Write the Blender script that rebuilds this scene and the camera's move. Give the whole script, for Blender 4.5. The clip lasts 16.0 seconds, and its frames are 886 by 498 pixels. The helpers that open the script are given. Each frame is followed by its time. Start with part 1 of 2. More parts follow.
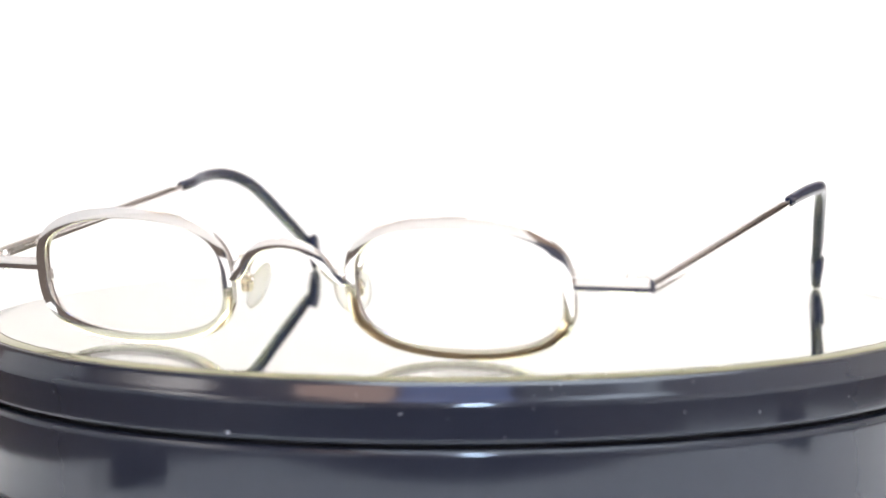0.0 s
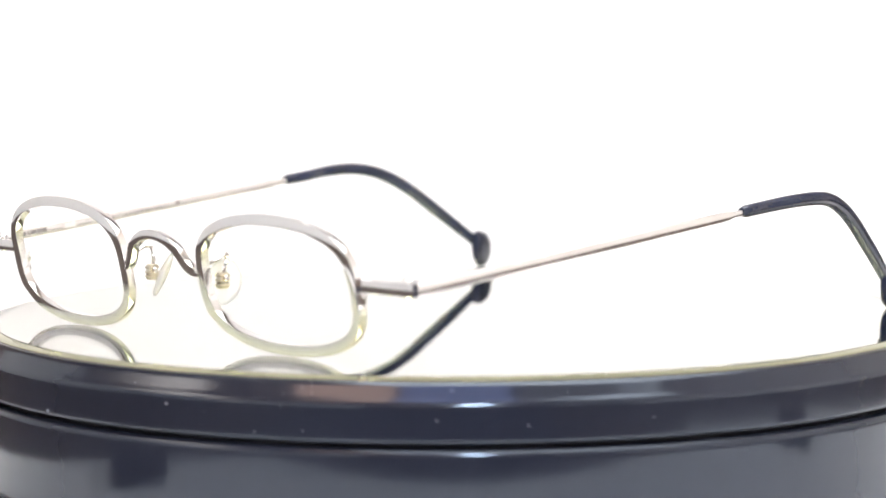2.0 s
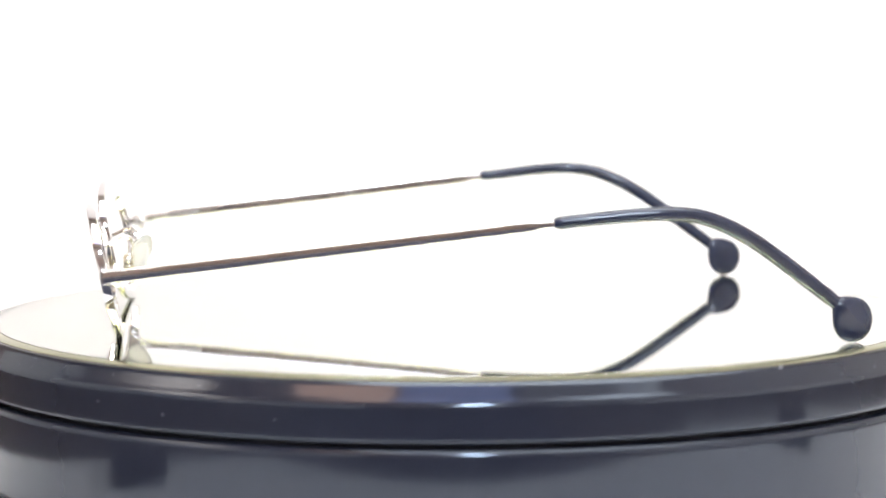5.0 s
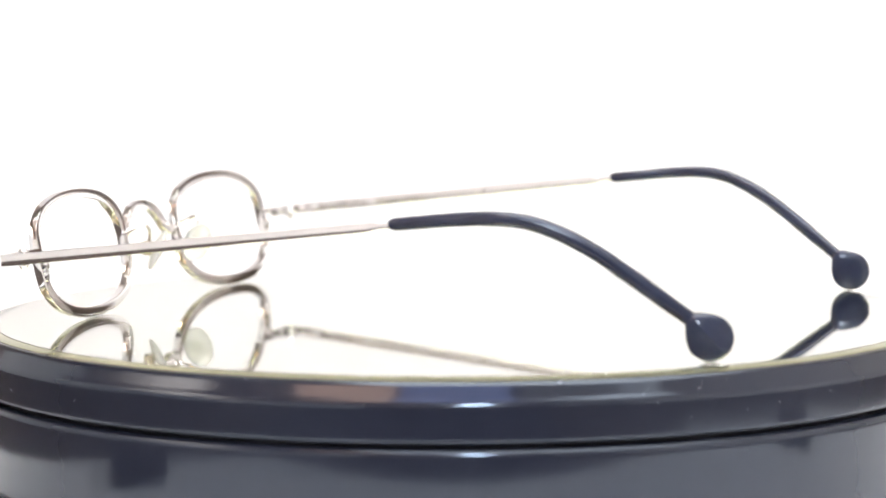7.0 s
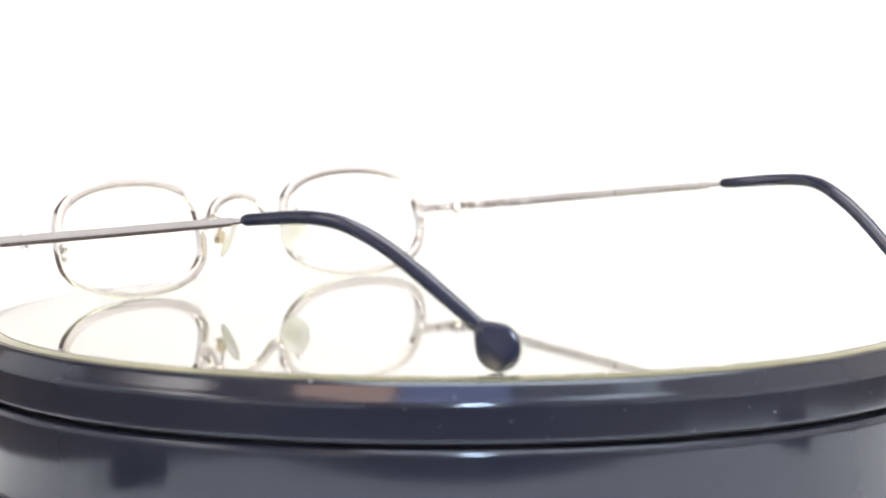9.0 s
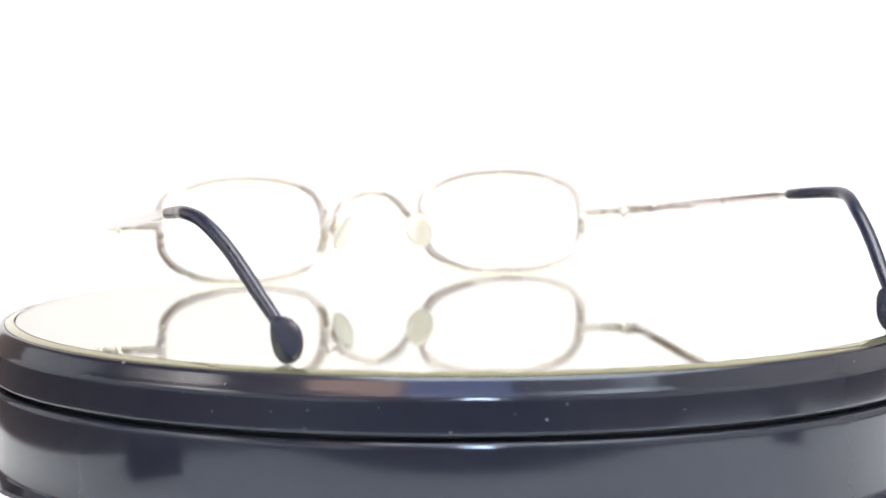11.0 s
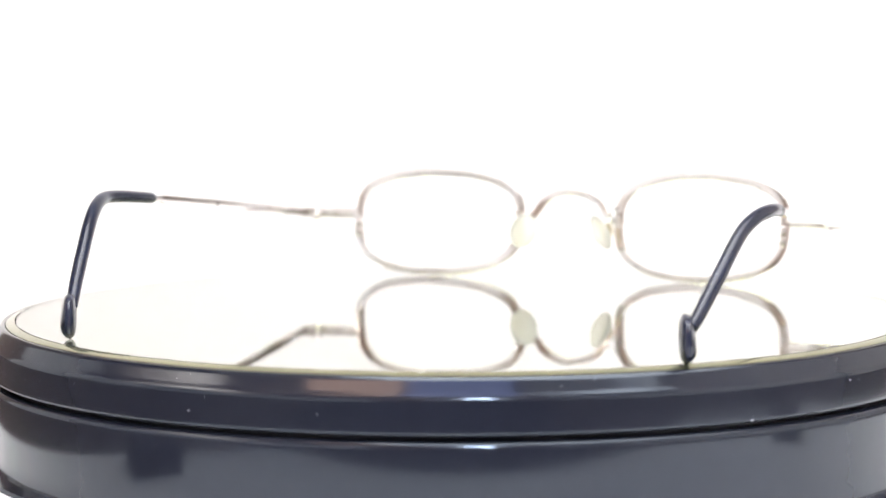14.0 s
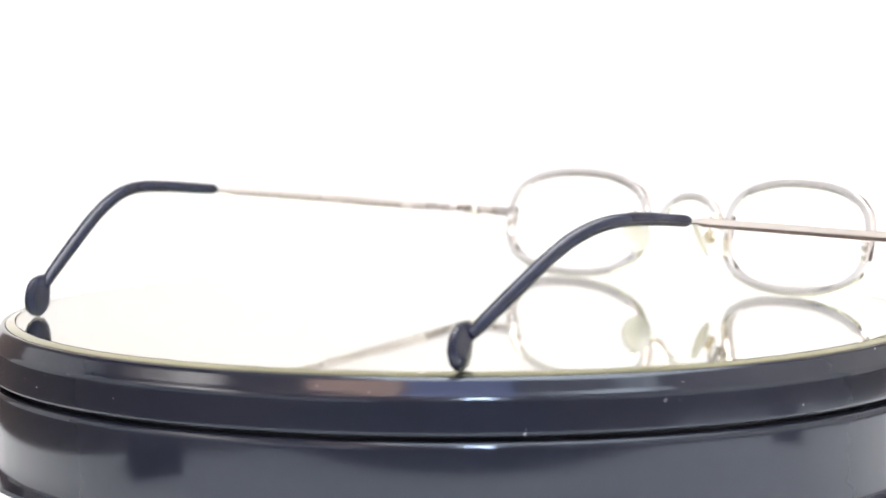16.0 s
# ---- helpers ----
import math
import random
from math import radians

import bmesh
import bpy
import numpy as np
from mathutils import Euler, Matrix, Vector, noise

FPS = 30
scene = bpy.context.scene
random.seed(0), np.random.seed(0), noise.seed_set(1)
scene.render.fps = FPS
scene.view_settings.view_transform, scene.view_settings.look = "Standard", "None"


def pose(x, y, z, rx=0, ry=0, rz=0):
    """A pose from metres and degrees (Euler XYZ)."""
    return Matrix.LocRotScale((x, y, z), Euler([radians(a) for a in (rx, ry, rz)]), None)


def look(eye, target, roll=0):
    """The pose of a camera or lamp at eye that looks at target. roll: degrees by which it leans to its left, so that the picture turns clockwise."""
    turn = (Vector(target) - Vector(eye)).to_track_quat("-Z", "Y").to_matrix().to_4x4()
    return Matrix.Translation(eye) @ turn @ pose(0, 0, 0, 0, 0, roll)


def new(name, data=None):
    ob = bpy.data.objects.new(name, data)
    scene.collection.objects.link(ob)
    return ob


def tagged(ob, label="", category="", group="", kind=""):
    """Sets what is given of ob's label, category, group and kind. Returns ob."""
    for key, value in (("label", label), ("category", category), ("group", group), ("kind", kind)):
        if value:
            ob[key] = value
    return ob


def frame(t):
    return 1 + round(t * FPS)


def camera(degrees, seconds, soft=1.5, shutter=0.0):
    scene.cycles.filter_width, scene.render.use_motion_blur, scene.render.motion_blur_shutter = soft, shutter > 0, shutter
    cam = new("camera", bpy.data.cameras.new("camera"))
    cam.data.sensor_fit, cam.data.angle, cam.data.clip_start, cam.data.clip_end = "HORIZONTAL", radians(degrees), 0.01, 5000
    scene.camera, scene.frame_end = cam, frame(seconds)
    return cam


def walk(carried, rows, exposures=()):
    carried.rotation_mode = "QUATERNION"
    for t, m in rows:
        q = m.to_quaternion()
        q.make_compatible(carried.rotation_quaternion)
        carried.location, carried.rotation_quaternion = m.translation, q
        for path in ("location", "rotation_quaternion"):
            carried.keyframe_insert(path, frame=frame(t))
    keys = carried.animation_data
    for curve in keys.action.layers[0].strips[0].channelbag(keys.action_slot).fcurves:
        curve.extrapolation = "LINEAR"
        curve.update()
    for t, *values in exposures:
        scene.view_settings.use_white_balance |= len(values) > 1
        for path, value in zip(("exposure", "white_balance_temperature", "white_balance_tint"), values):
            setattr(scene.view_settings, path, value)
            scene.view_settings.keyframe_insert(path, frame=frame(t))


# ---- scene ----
FOV = 19.868
cam = camera(FOV, 16.0, soft=1.6, shutter=0.0)

# ---- camera: on a stand; its lens draws back a little while it refocuses ----
ROLL = -0.276


def stand(y, z, pan, tilt):
    """The camera's pose from its place behind the turntable and its two angles."""
    p, k = radians(pan), radians(tilt)
    eye = Vector((0.0, y, z))
    return look(eye, eye + Vector((-math.sin(p) * math.cos(k), math.cos(p) * math.cos(k), -math.sin(k))), ROLL)


NEAR_FOCUS = stand(-0.53316, 0.06231, 0.3237, 5.2442)
FAR_FOCUS = stand(-0.55190, 0.06402, 0.4382, 5.2317)
walk(cam, [(0.0, NEAR_FOCUS), (5.0, NEAR_FOCUS), (9.3, NEAR_FOCUS), (11.2, FAR_FOCUS), (13.5, FAR_FOCUS), (16.0, FAR_FOCUS)])
cam.data.dof.use_dof = True
cam.data.dof.focus_distance = 0.512
cam.data.dof.aperture_fstop = 18.0

# ---- light ----
world = bpy.data.worlds.new("world")
world.use_nodes = True
world.node_tree.nodes["Background"].inputs["Color"].default_value = (0.9, 0.95, 1.0, 1)
world.node_tree.nodes["Background"].inputs["Strength"].default_value = 0.3
scene.world = world


def area_lamp(name, size_x, size_y, watts, colour, eye, target):
    data = bpy.data.lights.new(name, "AREA")
    data.shape, data.size, data.size_y = "RECTANGLE", size_x, size_y
    data.energy, data.color = watts, colour
    ob = new(name, data)
    ob.matrix_world = look(eye, target)
    return ob


tent_lamp = area_lamp("tent_lamp", 0.80, 0.74, 5.05, (0.975, 0.985, 0.99), (0.20, -0.09, 0.75), (0.20, -0.075, 0.0))
tent_lamp.data.spread = radians(104)
# unseen fill, added to whiten the backdrop and its image in the mirror
area_lamp("backdrop_fill", 0.5, 0.12, 0.45, (0.985, 1.0, 0.985), (-0.24, 0.05, 0.70), (-0.22, 0.62, 0.18))
# unseen fills, added to brighten the west and south walls mirrored in the metal
for watts, eye, target in ((100.0, (-1.2, -0.5, 2.2), (-2.0, -0.8, 0.9)), (4.0, (-0.6, -2.1, 2.2), (-0.8, -2.75, 0.6))):
    wall_fill = area_lamp("wall_fill", 0.5, 0.5, watts, (1.0, 0.95, 0.91), eye, target)
    wall_fill.data.spread = radians(90)
area_lamp("ceiling_lamp", 0.13, 0.15, 11.0, (0.72, 0.84, 1.0), (0.075, -1.15, 0.62), (0.0, 0.0, 0.0))


# ---- materials ----
def material(name, colour, rough=0.5, metal=0.0, second=None, scale=40.0, detail_rough=0.0, bump=0.0, ior=1.5,
             coat=0.0, transmission=0.0, stretch=(1, 1, 1), spec=(1, 1, 1)):
    m = bpy.data.materials.new(name)
    m.use_nodes = True
    nt = m.node_tree
    b = nt.nodes["Principled BSDF"]
    b.inputs["Base Color"].default_value = (*colour, 1)
    b.inputs["Roughness"].default_value = rough
    b.inputs["Metallic"].default_value = metal
    b.inputs["IOR"].default_value = ior
    b.inputs["Specular Tint"].default_value = (*spec, 1)
    b.inputs["Coat Weight"].default_value = coat
    b.inputs["Coat Roughness"].default_value = 0.04
    b.inputs["Transmission Weight"].default_value = transmission
    co = nt.nodes.new("ShaderNodeTexCoord")
    mp = nt.nodes.new("ShaderNodeMapping")
    mp.inputs["Scale"].default_value = stretch
    nt.links.new(co.outputs["Object"], mp.inputs["Vector"])

    def noise_at(s, detail):
        n = nt.nodes.new("ShaderNodeTexNoise")
        n.inputs["Scale"].default_value, n.inputs["Detail"].default_value = s, detail
        nt.links.new(mp.outputs["Vector"], n.inputs["Vector"])
        return n
    large, fine = noise_at(scale, 3), noise_at(scale * 14, 5)
    if second:
        add = nt.nodes.new("ShaderNodeMath")
        add.operation = "MULTIPLY_ADD"
        nt.links.new(fine.outputs["Fac"], add.inputs[0])
        add.inputs[1].default_value = 0.35
        nt.links.new(large.outputs["Fac"], add.inputs[2])
        ramp = nt.nodes.new("ShaderNodeValToRGB")
        ramp.color_ramp.elements[0].position, ramp.color_ramp.elements[1].position = 0.45, 0.9
        ramp.color_ramp.elements[0].color, ramp.color_ramp.elements[1].color = (*colour, 1), (*second, 1)
        nt.links.new(add.outputs[0], ramp.inputs["Fac"])
        nt.links.new(ramp.outputs["Color"], b.inputs["Base Color"])
    if detail_rough:
        r = nt.nodes.new("ShaderNodeMapRange")
        r.inputs["To Min"].default_value, r.inputs["To Max"].default_value = rough, rough + detail_rough
        nt.links.new(large.outputs["Fac"], r.inputs["Value"])
        nt.links.new(r.outputs["Result"], b.inputs["Roughness"])
    if bump:
        bp = nt.nodes.new("ShaderNodeBump")
        bp.inputs["Strength"].default_value, bp.inputs["Distance"].default_value = bump, 0.0002
        nt.links.new(fine.outputs["Fac"], bp.inputs["Height"])
        nt.links.new(bp.outputs["Normal"], b.inputs["Normal"])
    return m


SILVER = material("polished_nickel", (0.83, 0.81, 0.80), 0.05, 1.0, (0.87, 0.85, 0.84), 260, 0.05)
SILVER_BRUSHED = material("satin_nickel", (0.78, 0.75, 0.735), 0.10, 1.0, (0.82, 0.79, 0.775), 300, 0.03)
ENGRAVED = material("engraved_metal", (0.30, 0.275, 0.255), 0.45, 0.8, (0.40, 0.37, 0.35), 400)
TIP = material("navy_acetate", (0.008, 0.011, 0.027), 0.20, 0.0, (0.014, 0.019, 0.042), 120, 0.10, ior=1.48, coat=0.1)
PAD = material("cream_silicone", (0.955, 0.935, 0.85), 0.06, 0.0, (0.975, 0.96, 0.90), 200, 0.06, ior=1.41, transmission=0.65)
BRASS = material("pale_brass", (0.66, 0.60, 0.47), 0.15, 1.0, (0.72, 0.66, 0.53), 260, 0.08)
PLASTIC = material("black_gloss_plastic", (0.0112, 0.0124, 0.0200), 0.08, 0.0, (0.0142, 0.0158, 0.0250), 25, 0.05, 0.0, ior=1.53, spec=(0.76, 0.87, 1.0))
GROOVE = material("shadow_gap_plastic", (0.012, 0.011, 0.013), 0.5, 0.0, (0.018, 0.017, 0.02), 40)
GLASS = material("mirror_glass", (0.985, 0.99, 0.955), 0.0, 0.0, ior=1.5, transmission=1.0)
SILVERING = material("mirror_silver", (0.915, 0.94, 0.71), 0.004, 1.0)
PLASTIC.node_tree.nodes["Principled BSDF"].inputs["Coat Weight"].default_value = 0.12
PLASTIC.node_tree.nodes["Principled BSDF"].inputs["Coat Roughness"].default_value = 0.28
OLIVE = material("ground_glass_edge", (0.34, 0.335, 0.205), 0.07, 0.75, (0.39, 0.385, 0.245), 60, 0.06)
WHITE_CLOTH = material("white_tent_cloth", (0.88, 0.875, 0.855), 0.8, 0.0, (0.90, 0.895, 0.88), 9, 0.0, 0.15)
TABLE_WOOD = material("brown_wood", (0.075, 0.060, 0.052), 0.85, 0.0, (0.105, 0.085, 0.073), 6, 0.1, 0.05, ior=1.12, stretch=(1, 7, 1))
MAT_CLOTH = material("dark_mat_cloth", (0.028, 0.030, 0.044), 0.9, 0.0, (0.04, 0.043, 0.060), 60, 0.0, 0.2, ior=1.2)
WALL = material("warm_painted_wall", (0.45, 0.40, 0.36), 0.85, 0.0, (0.51, 0.455, 0.41), 3, 0.0, 0.1)
CEILING = material("ceiling_paint", (0.72, 0.72, 0.72), 0.9, 0.0, (0.76, 0.76, 0.76), 3, 0.0, 0.1)
FLOORING = material("brown_floorboards", (0.20, 0.13, 0.08), 0.4, 0.0, (0.28, 0.18, 0.11), 5, 0.2, 0.1, stretch=(1, 8, 1))
DARK_BLOCK = material("dark_rubber", (0.015, 0.016, 0.025), 0.5, 0.0, (0.025, 0.025, 0.035), 60)


def glowing(name, colour, strength):
    m = material(name, (0.8, 0.8, 0.8), 0.5)
    b = m.node_tree.nodes["Principled BSDF"]
    b.inputs["Emission Color"].default_value = (*colour, 1)
    b.inputs["Emission Strength"].default_value = strength
    return m


COOL_GLOW = glowing("cool_light_diffuser", (0.42, 0.52, 1.0), 3.2)
PALE_GLOW = glowing("pale_light_diffuser", (0.88, 0.92, 1.0), 2.2)
WARM_GLOW = glowing("warm_light_diffuser", (1.0, 0.58, 0.40), 5.5)
DUST = material("pale_dust", (0.30, 0.31, 0.36), 0.9, 0.0, (0.5, 0.51, 0.56), 300)


# ---- mesh helpers ----
def part(name, bm, mat, parent=None, label="", smooth=True, crease=38):
    """One mesh object from a bmesh, under a thing or a part."""
    bmesh.ops.recalc_face_normals(bm, faces=bm.faces)
    me = bpy.data.meshes.new(name)
    bm.to_mesh(me)
    bm.free()
    me.materials.append(mat)
    if smooth:
        me.shade_smooth()
        me.set_sharp_from_angle(angle=radians(crease))
    ob = new(name, me)
    if parent:
        ob.parent = parent
    return tagged(ob, label)


def thing(name, label, category, group="", at=None):
    ob = new(name)
    ob.empty_display_size = 0.01
    if at:
        ob.matrix_world = at
    return tagged(ob, label, category, group)


def rounded(w, h, r, n=3):
    """A closed section, w by h, with corners of radius r."""
    out = []
    for cx, cy, a0 in ((1, 1, 0), (-1, 1, 90), (-1, -1, 180), (1, -1, 270)):
        for k in range(n + 1):
            a = radians(a0 + 90 * k / n)
            out.append((cx * (w / 2 - r) + r * math.cos(a), cy * (h / 2 - r) + r * math.sin(a)))
    return out


def oval(w, h, n=16):
    return [(w / 2 * math.cos(2 * math.pi * k / n), h / 2 * math.sin(2 * math.pi * k / n)) for k in range(n)]


def sweep(bm, path, flat, section, closed=False):
    """Sweeps section(i), a ring of (side, flat) offsets, along path; flat is the direction that stays across it."""
    flat = Vector(flat)
    rings, n = [], len(path)
    for i, p in enumerate(path):
        a = path[(i - 1) % n] if closed or i else path[0]
        b = path[(i + 1) % n] if closed or i < n - 1 else path[-1]
        d = (b - a).normalized()
        f = (flat - d * flat.dot(d)).normalized()
        s = d.cross(f)
        rings.append([bm.verts.new(p + s * u + f * v) for u, v in section(i)])
    m = len(rings[0])
    for i in range(n if closed else n - 1):
        r0, r1 = rings[i], rings[(i + 1) % n]
        for k in range(m):
            bm.faces.new((r0[k], r0[(k + 1) % m], r1[(k + 1) % m], r1[k]))
    if not closed:
        bm.faces.new(rings[0])
        bm.faces.new(rings[-1][::-1])
    return bm


def glide(points, steps):
    """A smooth curve through a few points (Catmull-Rom)."""
    pts = [Vector(p) for p in points]
    pts = [pts[0] * 2 - pts[1]] + pts + [pts[-1] * 2 - pts[-2]]
    out = []
    for i in range(1, len(pts) - 2):
        p0, p1, p2, p3 = pts[i - 1:i + 3]
        for k in range(steps):
            t = k / steps
            out.append(0.5 * (2 * p1 + (p2 - p0) * t + (2 * p0 - 5 * p1 + 4 * p2 - p3) * t * t + (3 * p1 - p0 - 3 * p2 + p3) * t ** 3))
    return out + [pts[-2]]


def lathe(bm, profile, n=256):
    """Turns an open profile of (radius, z) about the z axis; radius 0 closes it."""
    rings = []
    for r, z in profile:
        if r == 0:
            rings.append([bm.verts.new((0, 0, z))])
        else:
            rings.append([bm.verts.new((r * math.cos(2 * math.pi * k / n), r * math.sin(2 * math.pi * k / n), z)) for k in range(n)])
    for a, b in zip(rings, rings[1:]):
        for k in range(n):
            j = (k + 1) % n
            if len(a) == 1:
                bm.faces.new((a[0], b[j], b[k]))
            elif len(b) == 1:
                bm.faces.new((a[k], a[j], b[0]))
            else:
                bm.faces.new((a[k], a[j], b[j], b[k]))
    return bm


def block(bm, size, centre, bevel=0.0, turn=None):
    r = bmesh.ops.create_cube(bm, size=1)
    bmesh.ops.scale(bm, vec=size, verts=r["verts"])
    if bevel:
        e = list({e for v in r["verts"] for e in v.link_edges})
        r = bmesh.ops.bevel(bm, geom=e, offset=bevel, segments=2, affect="EDGES", profile=0.5)
        vs = list({v for f in r["faces"] for v in f.verts} | {v for e2 in e if e2.is_valid for v in e2.verts})
        vs = list(connected(vs))
    else:
        vs = r["verts"]
    if turn:
        bmesh.ops.rotate(bm, verts=vs, cent=(0, 0, 0), matrix=turn)
    bmesh.ops.translate(bm, vec=centre, verts=vs)
    return bm


def connected(verts):
    seen, todo = set(verts), list(verts)
    while todo:
        v = todo.pop()
        for e in v.link_edges:
            o = e.other_vert(v)
            if o not in seen:
                seen.add(o)
                todo.append(o)
    return seen


def peg(bm, radius, height, centre, axis=(0, 0, 1), n=16, edge=0.0002):
    """A short round pin with chamfered ends."""
    q = Vector((0, 0, 1)).rotation_difference(Vector(axis)).to_matrix()
    h = height / 2
    rings = []
    for r, z in ((radius - edge, -h), (radius, -h + edge), (radius, h - edge), (radius - edge, h)):
        rings.append([bm.verts.new(Vector(centre) + q @ Vector((r * math.cos(2 * math.pi * k / n), r * math.sin(2 * math.pi * k / n), z))) for k in range(n)])
    for a, b in zip(rings, rings[1:]):
        for k in range(n):
            bm.faces.new((a[k], a[(k + 1) % n], b[(k + 1) % n], b[k]))
    bm.faces.new(rings[0][::-1])
    bm.faces.new(rings[-1])
    return bm


MM = 0.001


def mm(*p):
    return Vector(p) * MM


# ---- the setting ----
TABLE_Z = -0.034


def panel(name, size, centre, mat, label):
    ob = part(name, block(bmesh.new(), size, centre), mat, smooth=False)
    return tagged(ob, label, kind="structure")


def setting():
    panel("floor", (4.0, 4.4, 0.05), (0, -0.5, -0.805), FLOORING, "brown boarded floor of the room")
    panel("wall_north", (4.0, 0.1, 3.2), (0, 1.75, 0.82), WALL, "warm painted wall behind the white backdrop")
    panel("wall_south", (4.0, 0.1, 3.2), (0, -2.75, 0.82), WALL, "warm painted wall behind the camera")
    panel("wall_west", (0.1, 4.4, 3.2), (-2.05, -0.5, 0.82), WALL, "warm painted side wall")
    panel("wall_east", (0.1, 4.4, 3.2), (2.05, -0.5, 0.82), WALL, "warm painted side wall")
    panel("ceiling", (4.0, 4.4, 0.1), (0, -0.5, 2.47), CEILING, "plain white ceiling")


def table():
    desk = thing("table", "brown wooden table under the turntable", "table", at=pose(0, 0, -0.78))
    part("tabletop", block(bmesh.new(), (2.2, 1.6, 0.03), (0, 0, 0.78 + TABLE_Z - 0.015), 0.002), TABLE_WOOD, desk, smooth=False)
    for x in (-1.04, 1.04):
        for y in (-0.74, 0.74):
            part("leg", block(bmesh.new(), (0.05, 0.05, 0.716), (x, y, 0.358), 0.003), TABLE_WOOD, desk, smooth=False)


def photo_screen():
    """The white cloth: a curved sweep behind; a side and flaps added out of view as reflectors."""
    tent = thing("photo_screen", "white cloth backdrop with unseen reflector screens added on the table", "photo screen", at=pose(0, 0, TABLE_Z))
    # backdrop: floor sheet that bends up into the back wall
    path = [Vector((0, -0.172, 0.002)), Vector((0, -0.10, 0.002)), Vector((0, 0.13, 0.002)), Vector((0, 0.22, 0.002)), Vector((0, 0.35, 0.002))]
    path += [Vector((0, 0.35 + 0.25 * math.sin(radians(a)), 0.252 - 0.25 * math.cos(radians(a)))) for a in range(6, 91, 6)]
    path += [Vector((0, 0.60, 0.5)), Vector((0, 0.60, 0.80))]
    bm = bmesh.new()

    def sheet_section(i):
        """Cut narrow with slanted corners where the sheet comes forward under the turntable, wide behind."""
        x0, x1 = ((-0.105, 0.145), (-0.138, 0.205), (-0.138, 0.207), (-0.145, 0.37))[i] if i < 4 else (-0.36, 0.37)
        return [(0.0015, x0), (0.0015, x1), (-0.0015, x1), (-0.0015, x0)]
    sweep(bm, path, (1, 0, 0), sheet_section)
    part("backdrop_sheet", bm, WHITE_CLOTH, tent, "seamless white backdrop sheet")
    part("side_panel", block(bmesh.new(), (0.004, 1.10, 0.80), (0.66, 0.05, 0.402)), WHITE_CLOTH, tent, smooth=False)
    part("reflector_flap", block(bmesh.new(), (0.49, 0.004, 0.80), (0.415, -0.50, 0.402)), WHITE_CLOTH, tent, "unseen white cloth reflector added beside the lens", False)
    # added reflectors, angled so that rims and temples mirror white cloth
    for x, y, z, turn, tip, width, height in ((-0.322, -0.402, 0.153, -22, 48, 0.35, 0.44), (-0.44, 0.0, 0.132, -88, 2, 0.62, 0.26), (0.434, -0.158, 0.122, 58, 23, 0.60, 0.26)):
        lean = block(bmesh.new(), (width, 0.004, height), (x, y, z), turn=Matrix.Rotation(radians(turn), 3, "Z") @ Matrix.Rotation(radians(tip), 3, "X"))
        part("reflector_flap", lean, WHITE_CLOTH, tent, "unseen white cloth reflector added to brighten the metal", False)


# ---- turntable ----

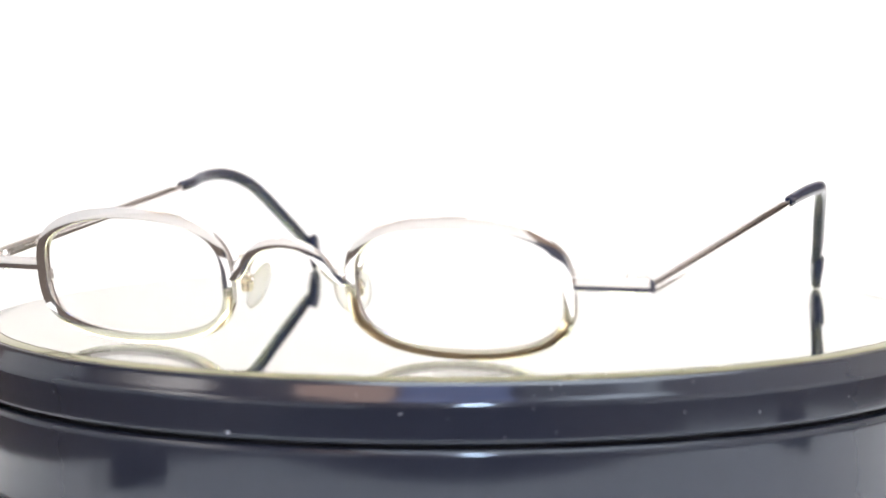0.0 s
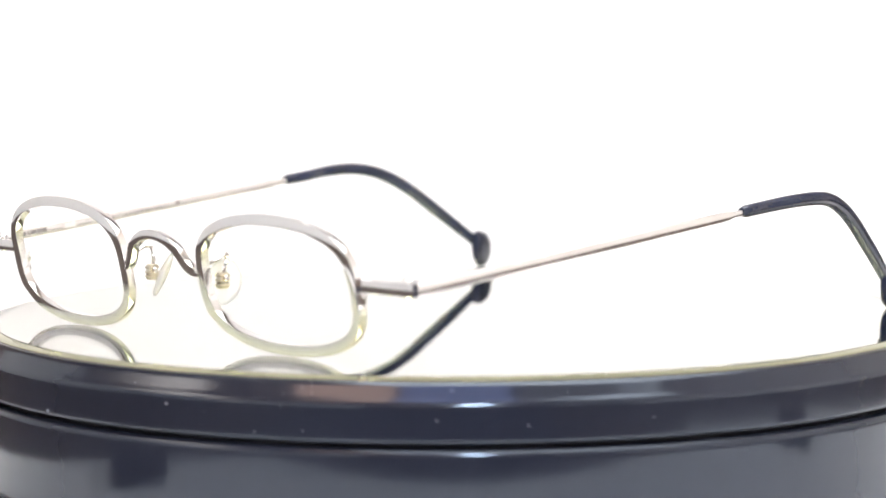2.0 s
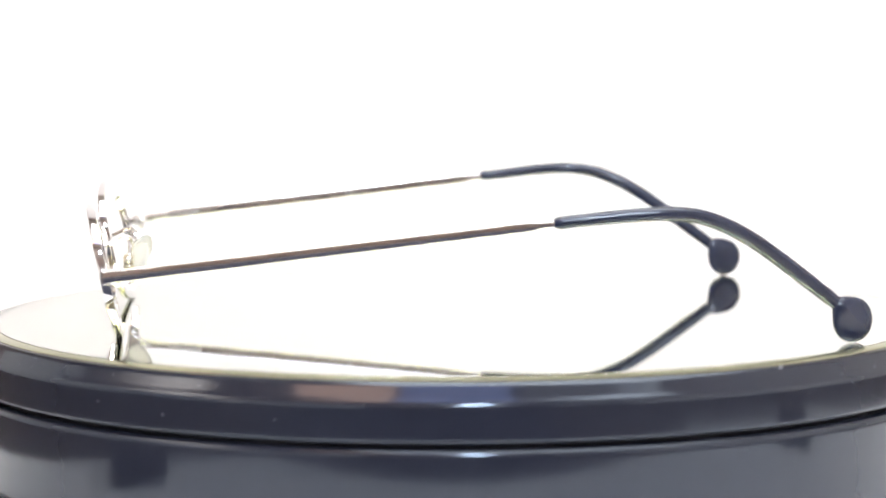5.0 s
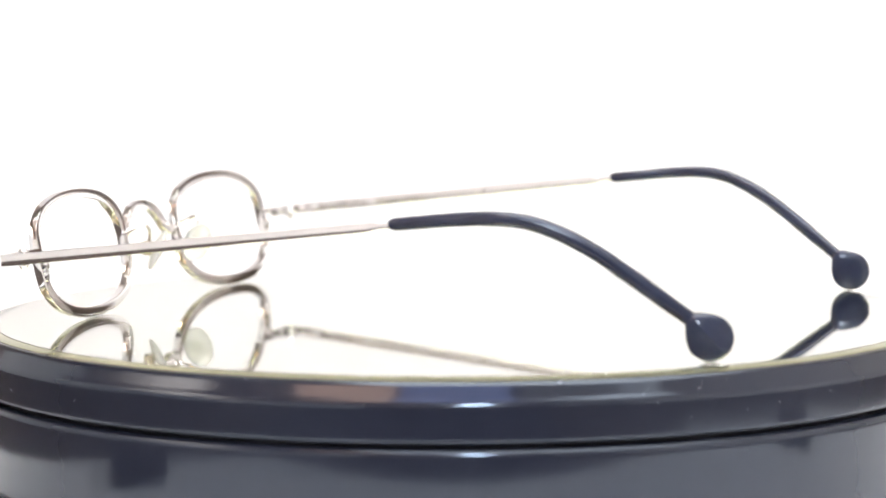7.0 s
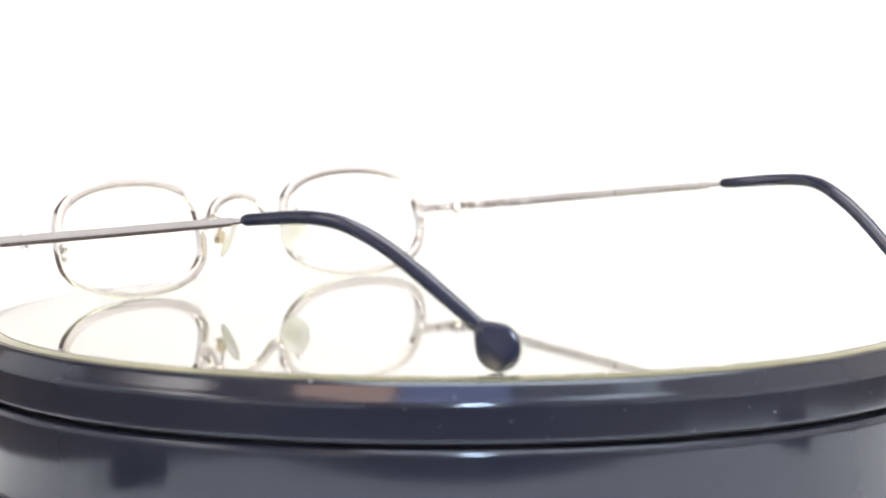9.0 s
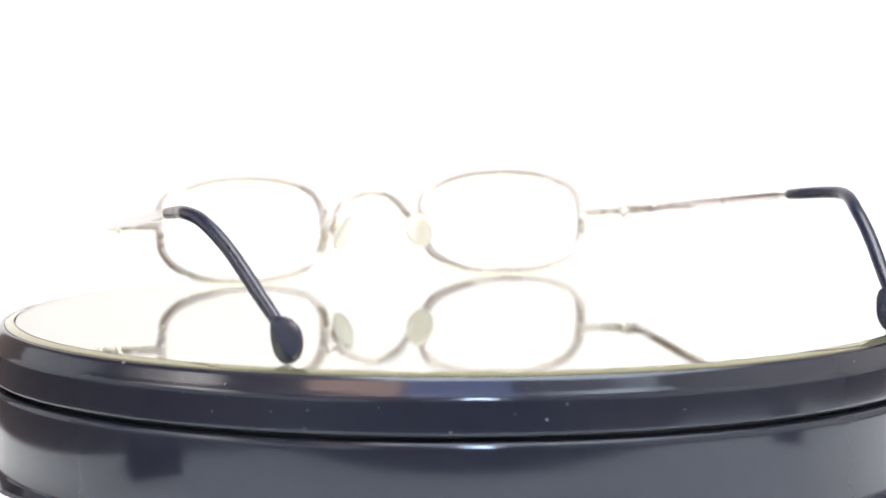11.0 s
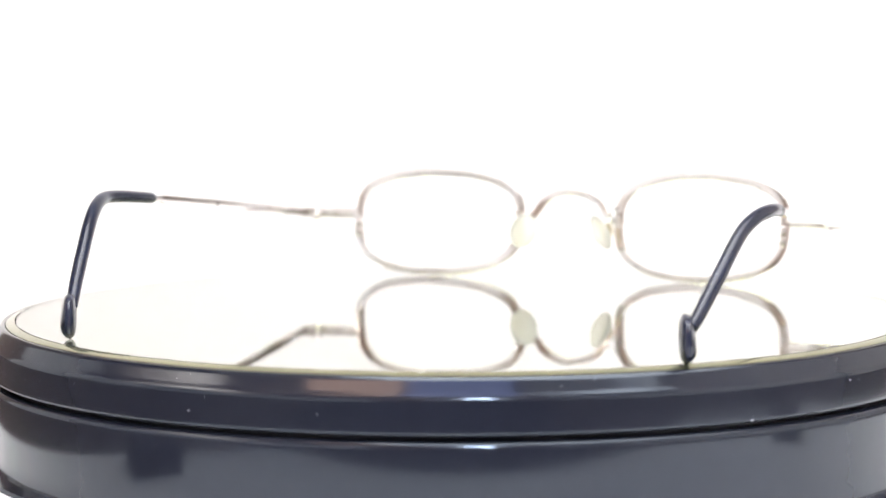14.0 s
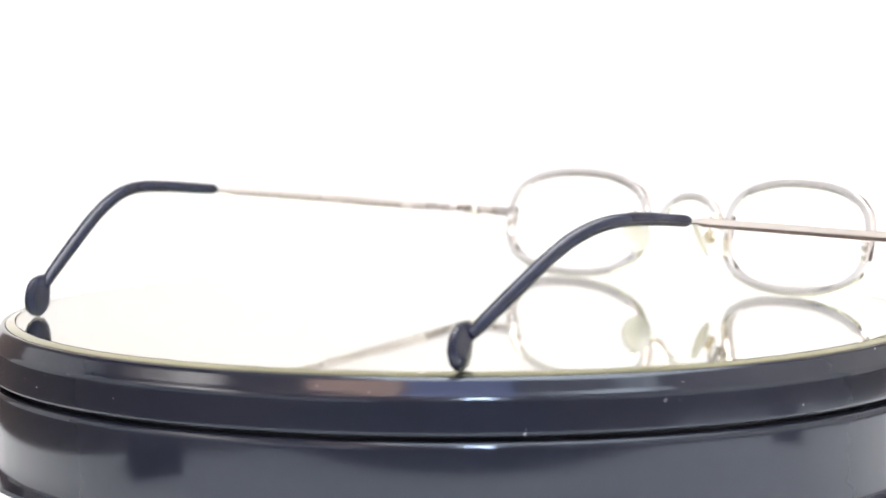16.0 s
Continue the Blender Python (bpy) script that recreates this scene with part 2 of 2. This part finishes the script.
def turntable():
    table = thing("turntable", "round glossy black motorised turntable with a mirror top", "turntable")
    base = lathe(bmesh.new(), [(0, -0.0335), (0.1062, -0.0335), (0.1068, -0.0330), (0.1066, -0.0310), (0.1058, -0.0298), (0.1036, -0.0294), (0.1029, -0.0292), (0.1029, -0.0285), (0.1029, -0.0280), (0.1029, -0.0140), (0.1029, -0.0135), (0.10286, -0.01305), (0.10274, -0.0127), (0.10254, -0.01242),
                               (0.10226, -0.01224), (0.1019, -0.01215), (0.0990, -0.0121), (0, -0.0121)])
    part("base", base, PLASTIC, table, "glossy black plastic drum that stands still")
    part("shadow_gap", lathe(bmesh.new(), [(0, -0.01205), (0.0990, -0.01205), (0.0990, -0.01115), (0, -0.01115)], 128), GROOVE, table, "dark narrow gap under the platter")
    rim = lathe(bmesh.new(), [(0, -0.0111), (0.1018, -0.0112), (0.1022, -0.0110), (0.1024, -0.0106), (0.1024, -0.0103), (0.1024, -0.0051), (0.1024, -0.0048), (0.10235, -0.0044), (0.1022, -0.0040), (0.1020, -0.0037), (0.1017, -0.0033), (0.10154, -0.00305),
                              (0.1010, -0.0022), (0.10046, -0.00135), (0.1003, -0.0011), (0.0999, -0.0007), (0.0995, -0.00055), (0.0992, -0.0006),
                              (0.0990, -0.0008), (0.0990, -0.0024), (0, -0.0024)])
    platter = part("platter", rim, PLASTIC, table, "glossy black bevelled platter rim")
    part("mirror_backing", lathe(bmesh.new(), [(0, -0.0023), (0.0972, -0.0023), (0.0972, -0.0020), (0, -0.0020)], 192), SILVERING, platter, "silvered mirror layer")
    part("ground_edge", lathe(bmesh.new(), [(0.0970, -0.00005), (0.0984, -0.00035), (0.0989, -0.0006), (0.0989, -0.0022), (0.0974, -0.0022), (0.0970, -0.00005)], 256), OLIVE, platter,
         "olive ground edge of the mirror glass")
    plate = part("mirror_glass", lathe(bmesh.new(), [(0, -0.0019), (0.0967, -0.0019), (0.0969, -0.0017), (0.0969, -0.0002), (0.0967, 0.0), (0, 0.0)], 192), GLASS, platter, "clear mirror glass")
    plate.visible_shadow = False
    # dust and small scratches on the rim
    rnd = random.Random(5)
    bm = bmesh.new()
    for _ in range(75):
        a = rnd.uniform(0, 2 * math.pi)
        z = rnd.choice((rnd.uniform(-0.0108, -0.0048), rnd.uniform(-0.0038, -0.0008)))
        r = 0.1024 if z < -0.0045 else 0.1024 - 0.0024 * (z + 0.0045) / 0.0038
        s = rnd.uniform(0.00005, 0.00016) * (2.2 if rnd.random() < 0.12 else 1)
        blob = bmesh.ops.create_icosphere(bm, subdivisions=1, radius=s)
        bmesh.ops.scale(bm, vec=(0.3, rnd.uniform(0.6, 2.0), rnd.uniform(0.5, 1.2)), verts=blob["verts"])
        bmesh.ops.rotate(bm, verts=blob["verts"], cent=(0, 0, 0), matrix=Matrix.Rotation(rnd.uniform(-0.8, 0.8), 3, "X"))
        bmesh.ops.translate(bm, verts=blob["verts"], vec=(r, 0, z))
        bmesh.ops.rotate(bm, verts=blob["verts"], cent=(0, 0, 0), matrix=Matrix.Rotation(a, 3, "Z"))
    tagged(part("dust", bm, DUST, platter, "pale specks of dust on the rim"), kind="stuff")
    return platter


# ---- eyeglasses ----
FRONT_X, FRONT_Y, FRONT_TURN = -0.02793, -0.06345, -21.27
RIM_CX, RIM_CZ, RIM_A, RIM_B, RIM_P, RIM_Q = 33.5, 13.4, 20.75, 12.2, 2.1, 3.3
RIM_LEAN = 0.215  # the top of the front stands forward of its foot


def wrap_y(x):
    """How far forward the curved front stands at x."""
    return -3.5 + (abs(x) - RIM_CX) * 0.058


def rim_path(s):
    out = []
    n = 480
    for k in range(n):
        a = 2 * math.pi * k / n
        c, d = math.cos(a), math.sin(a)
        x = RIM_CX + RIM_A * math.copysign(abs(c) ** (2 / RIM_P), c)
        z = RIM_CZ + RIM_B * math.copysign(abs(d) ** (2 / RIM_Q), d)
        out.append(mm(s * x, wrap_y(x) - (z - RIM_CZ) * RIM_LEAN, z))
    return out


def rim_section(ring, i):
    """A flat wire: its front stands upright above and leans down and back along the lower run."""
    n = len(ring)
    d = (ring[(i + 1) % n] - ring[i - 1]).normalized()
    out = Vector((d.z, 0, -d.x))
    middle = sum((p for p in ring), Vector()) / n
    if out.dot(ring[i] - middle) < 0:
        out = -out
    side = d.cross((Vector((0, 1, 0)) - d * d.y).normalized())
    away = 1 if side.dot(out) > 0 else -1
    lower = min(1.0, max(0.0, (-out.z - 0.45) / 0.25))
    upper = min(1.0, max(0.0, (out.z - 0.45) / 0.25))
    ring_section = []
    for u, v in rounded(2.1 * MM, 1.75 * MM, 0.14 * MM):
        if v < 0:
            v += (u * away / MM + 1.05) * MM * (0.17 * lower + 0.09 * upper)
        ring_section.append((u, v))
    return ring_section


def spaced(path, n):
    """The closed path with n evenly spaced points."""
    ring = path + [path[0]]
    lengths = [0.0]
    for a, b in zip(ring, ring[1:]):
        lengths.append(lengths[-1] + (b - a).length)
    out, j = [], 0
    for k in range(n):
        want = lengths[-1] * k / n
        while lengths[j + 1] < want:
            j += 1
        f = (want - lengths[j]) / max(1e-9, lengths[j + 1] - lengths[j])
        out.append(ring[j].lerp(ring[j + 1], f))
    return out


def eyeglasses():
    glasses = thing("eyeglasses", "open silver metal eyeglasses frame without lenses standing on the mirror", "eyeglasses")
    glass_front = Matrix.Translation((FRONT_X, FRONT_Y, 0)) @ Matrix.Rotation(radians(FRONT_TURN), 4, "Z")

    def piece(name, bm, mat, parent=None, label="", smooth=True, crease=24):
        bmesh.ops.transform(bm, matrix=glass_front, verts=bm.verts)
        return part(name, bm, mat, parent or glasses, label, smooth, crease)

    # bridge: a low arch whose feet run out to the rims
    half = [mm(12.6, -4.6, 14.6), mm(10.8, -5.3, 14.4), mm(9.0, -6.0, 15.6), mm(6.9, -6.9, 18.5), mm(3.8, -7.4, 20.4)]
    bridge = glide(half + [mm(0, -7.6, 21.05)] + [Vector((-p.x, p.y, p.z)) for p in reversed(half)], 6)
    piece("bridge", sweep(bmesh.new(), bridge, (0, 1, 0), lambda i: rounded(1.9 * MM, 1.6 * MM, 0.16 * MM)), SILVER, label="arched polished metal bridge")
    for s in (-1, 1):
        ring = spaced(rim_path(s), 128)
        rim = piece("rim", sweep(bmesh.new(), ring, (0, 1, 0), lambda i: rim_section(ring, i), True), SILVER, label="rounded rectangular silver eye rim")
        # rim lock: a split block with its screw
        lock = block(bmesh.new(), mm(1.3, 1.7, 2.0), mm(s * 54.0, -1.0, 12.8), 0.25 * MM)
        block(lock, mm(1.3, 1.7, 2.0), mm(s * 54.0, -1.0, 10.6), 0.25 * MM)
        lock = piece("rim_lock", lock, SILVER, label="split metal rim lock")
        piece("lock_screw", peg(bmesh.new(), 0.42 * MM, 4.9 * MM, mm(s * 54.0, -0.7, 11.7), n=12), SILVER, lock)
        # endpiece bar
        bar = [mm(s * 54.2, -2.3, 14.9), mm(s * 58.5, -2.2, 14.9), mm(s * 63, -2.0, 14.9), mm(s * 69.1, -1.7, 14.9)]
        end = piece("endpiece", sweep(bmesh.new(), bar, (0, 1, 0), lambda i: rounded(2.35 * MM, 1.1 * MM, 0.14 * MM)), SILVER, label="flat metal endpiece")
        hinge = piece("hinge", block(bmesh.new(), mm(3.6, 0.9, 1.7), mm(s * 62.0, -0.9, 14.95), 0.2 * MM), SILVER, label="small barrel hinge")
        for z, r in ((16.15, 1.05), (14.95, 1.2), (13.75, 1.05)):
            piece("hinge_barrel", peg(bmesh.new(), r * MM, 1.05 * MM, mm(s * 65.0, 0.4, z), n=14), SILVER, hinge)
        screw = peg(bmesh.new(), 0.75 * MM, 4.0 * MM, mm(s * 65.0, 0.4, 14.95), n=14)
        piece("hinge_screw", screw, SILVER, hinge)
        # temple: a flat bar that runs back and up, then a round neck
        root, neck = mm(s * 69.5, -1.75, 14.9), mm(s * 70.6 + 0.8, 76.5, 23.55)
        bar, sizes = [], []
        for k in range(13):
            f = k / 12
            bar.append(root.lerp(neck, f))
            sizes.append((2.35 - 0.45 * f, 1.05))
        for f, w, t in ((0.4, 1.75, 1.05), (0.8, 1.25, 1.1), (1.0, 1.15, 1.15), (2.6, 1.15, 1.15)):
            bar.append(neck + (neck - root).normalized() * f * 2.4 * MM)
            sizes.append((w, t))
        temple = piece("temple", sweep(bmesh.new(), bar, (1, 0, 0), lambda i: rounded(sizes[i][0] * MM, sizes[i][1] * MM, 0.17 * MM)), SILVER_BRUSHED,
                       label="thin flat silver temple arm")
        leaf = bmesh.new()
        along = (neck - root).normalized()
        sweep(leaf, [root + along * a * MM + mm(-s * 0.75, 0, 0) for a in (1.2, 3, 6, 8.6)], (1, 0, 0), lambda i: rounded(1.5 * MM, 0.7 * MM, 0.15 * MM))
        block(leaf, mm(2.6, 1.0, 1.1), mm(s * 67.0, 0.3, 14.55), 0.15 * MM)
        block(leaf, mm(2.6, 1.0, 0.9), mm(s * 67.0, 0.3, 16.0), 0.15 * MM)
        piece("hinge_leaf", leaf, SILVER, temple, "hinge leaf on the inside of the arm")
        for a, w in ((8.2, 2.3), (10.8, 0.6), (11.7, 1.4), (13.3, 2.6), (51.0, 1.2)):
            mark = sweep(bmesh.new(), [root + along * (a + b) * MM + mm(-s * 0.53, 0, 0) for b in (0, w)], (1, 0, 0), lambda i: rounded(0.9 * MM, 0.06 * MM, 0.02 * MM))
            piece("engraved_mark", mark, ENGRAVED, temple, "small dark engraved mark", False)
        stamp = sweep(bmesh.new(), [root + along * b * MM + mm(-s * 0.53, 0, 0) for b in (20.4, 23.6)], (1, 0, 0), lambda i: rounded(1.1 * MM, 0.08 * MM, 0.03 * MM))
        piece("stamp", stamp, SILVER, temple, "small polished stamp", False)
        # ear tip: sleeve, bend, and the flat round end
        lean, end = (1.0, 0.5) if s > 0 else (-0.4, -2.2)
        line = glide([mm(s * 70.8 + 0.8, 81.2, 24.2), mm(s * 70.9 + 0.8, 87.5, 24.8), mm(s * 71.4 + 0.7 * lean, 95, 25.5), mm(s * 71.5 + lean, 102.5, 25.8),
                      mm(s * 70.4 + lean, 108.5, 25.1), mm(s * 69.0 + lean, 114.2, 23.0), mm(s * 67.6 + 0.7 * lean + 0.3 * end, 119.6, 20.0),
                      mm(s * 66.1 + 0.4 * lean + 0.6 * end, 125.3, 16.0), mm(s * 64.5 + 0.2 * lean + 0.8 * end, 131.3, 11.5),
                      mm(s * 63.3 + end, 135.4, 8.4), mm(s * 62.6 + end, 137.6, 6.6)], 6)
        n = len(line)

        def tip_section(i):
            f = i / (n - 1)
            head = 0.72 if i == 0 else 1.0
            w = (2.4 + 0.6 * min(1, f / 0.5) - 0.45 * max(0.0, (f - 0.75) / 0.25)) * head
            return oval(w * MM, w * 0.92 * MM, 18)
        tip = piece("ear_tip", sweep(bmesh.new(), line, (1, 0, 0), tip_section), TIP, temple, "dark navy acetate ear tip", crease=60)
        # the round end: flat within, ridged without, drawn out towards the sleeve
        disc = bmesh.new()
        centre = mm(s * 62.1 + end, 139.7, 4.37)
        axis = Vector((0.93, 0.37, 0) if s > 0 else (-0.94, -0.34, 0)).normalized()
        back = line[-1] - centre
        back = (back - axis * back.dot(axis)).normalized()
        side = axis.cross(back)
        for face, thick in ((1, 1.75), (-1, 1.25)):
            grid = [[disc.verts.new(centre + axis * face * thick * MM)]]
            for k in range(1, 8):
                rho = math.sin(k / 7 * math.pi / 2)
                ring = []
                for q in range(40):
                    a = 2 * math.pi * q / 40
                    pull = max(0.0, math.cos(a)) ** 5
                    x, y = 4.35 * rho * math.cos(a) * (1 + 0.30 * pull * rho), 4.35 * rho * math.sin(a)
                    h = thick * math.sqrt(max(0.0, 1 - rho ** 5)) - (0.22 * abs(y) if face > 0 else 0) * (1 - rho ** 6)
                    ring.append(disc.verts.new(centre + (back * x + side * y) * MM + axis * face * max(0.0, h) * MM))
                grid.append(ring)
            for q in range(40):
                disc.faces.new((grid[0][0], grid[1][q], grid[1][(q + 1) % 40]))
            for r0, r1 in zip(grid[1:], grid[2:]):
                for q in range(40):
                    disc.faces.new((r0[q], r1[q], r1[(q + 1) % 40], r0[(q + 1) % 40]))
        bmesh.ops.remove_doubles(disc, verts=disc.verts, dist=0.00002)
        piece("tip_disc", disc, TIP, temple, "flat round end of the ear tip")
        # nose pad on its bent wire arm
        wire = glide([mm(s * 12.6, -4.0, 15.8), mm(s * 12.9, -2.2, 16.6), mm(s * 12.8, -0.2, 17.5), mm(s * 12.2, 1.0, 17.2), mm(s * 11.6, 1.1, 15.4), mm(s * 11.4, 0.6, 13.2)], 6)
        arm = piece("pad_arm", sweep(bmesh.new(), wire, (1, 0, 0), lambda i: oval(0.85 * MM, 0.85 * MM, 10)), SILVER, label="bent wire nose pad arm")
        box = bmesh.new()
        block(box, mm(1.7, 2.0, 3.2), mm(s * 11.4, 0.5, 12.4), 0.3 * MM)
        for z in (11.5, 12.4, 13.3):
            block(box, mm(2.1, 2.3, 0.4), mm(s * 11.4, 0.5, z), 0.12 * MM)
        piece("pad_box", box, BRASS, arm, "small ribbed metal pad holder")
        piece("pad_screw", peg(bmesh.new(), 0.6 * MM, 2.8 * MM, mm(s * 11.4, 0.5, 12.85), (1, 0, 0), 12), SILVER, arm)
        pad = bmesh.new()
        bmesh.ops.create_uvsphere(pad, u_segments=24, v_segments=14, radius=1)
        bmesh.ops.scale(pad, vec=mm(1.0, 3.6, 4.7), verts=pad.verts)
        turn = Matrix.Rotation(radians(-s * 52), 3, "Z") @ Matrix.Rotation(radians(-s * 24), 3, "Y")
        bmesh.ops.rotate(pad, verts=pad.verts, cent=(0, 0, 0), matrix=turn)
        bmesh.ops.translate(pad, verts=pad.verts, vec=mm(s * 9.8, 2.0, 11.9))
        piece("nose_pad", pad, PAD, crease=60, label="translucent cream oval silicone nose pad")
    return glasses


# ---- dark feet beside the turntable, seen in its gloss ----
def lamp_foot(x, y, w, h):
    foot = thing("stand_foot", "dark square foot of a stand on the white sheet", "stand foot", "feet beside the turntable", at=pose(x, y, TABLE_Z))
    part("block", block(bmesh.new(), (w, w, h), (0, 0, h / 2 + 0.002), 0.002), DARK_BLOCK, foot)


def stand_mat():
    """The dark mat before the lens, mirrored in the middle of the gloss."""
    ob = part("camera_mat", block(bmesh.new(), (0.20, 0.306, 0.003), (-0.03, -0.327, TABLE_Z + 0.0015), 0.0008), MAT_CLOTH)
    tagged(ob, "thin dark cloth mat lying on the table before the turntable", "mat")


# ---- ceiling lights, mirrored in the bevel ----
def ceiling_light(x, y, w, d, mat, label):
    light = thing("ceiling_light", label, "ceiling light", "ceiling lights", at=pose(x, y, 2.42))
    part("housing", block(bmesh.new(), (w + 0.04, d + 0.04, 0.05), (0, 0, -0.025), 0.004), CEILING, light, smooth=False)
    part("diffuser", block(bmesh.new(), (w, d, 0.012), (0, 0, -0.054), 0.003), mat, light, smooth=False)


setting()
ceiling_light(-0.02, -1.5, 0.95, 0.46, COOL_GLOW, "dim bluish panel light under the white ceiling")
ceiling_light(-1.0, -1.5, 0.90, 0.50, WARM_GLOW, "warm orange panel light under the white ceiling")
ceiling_light(1.08, -1.15, 1.0, 0.9, PALE_GLOW, "pale white panel light under the white ceiling")
table()
photo_screen()
PLATTER = turntable()
GLASSES = eyeglasses()
lamp_foot(-0.116, -0.100, 0.024, 0.0085)
lamp_foot(0.158, -0.101, 0.020, 0.007)
stand_mat()

# the platter turns at an almost steady pace: seconds, degrees ahead of or behind it
SPIN = -12.716
DRIFT = [(0, -1.2), (0.5, -1.05), (1, -0.9), (1.5, -0.75), (2, -0.6), (3, -0.38), (4, -0.2), (7, 0.1), (9, 0.4), (11.5, 0.85), (13, 0.85), (14.5, 0.6), (16, 0.75)]


def motions():
    times = [0.5 * k for k in range(33)]
    drift = np.interp(times, [d[0] for d in DRIFT], [d[1] for d in DRIFT])
    rows = [(t, pose(0, 0, 0, 0, 0, SPIN * t + float(d))) for t, d in zip(times, drift)]
    walk(PLATTER, rows)
    walk(GLASSES, rows)


motions()
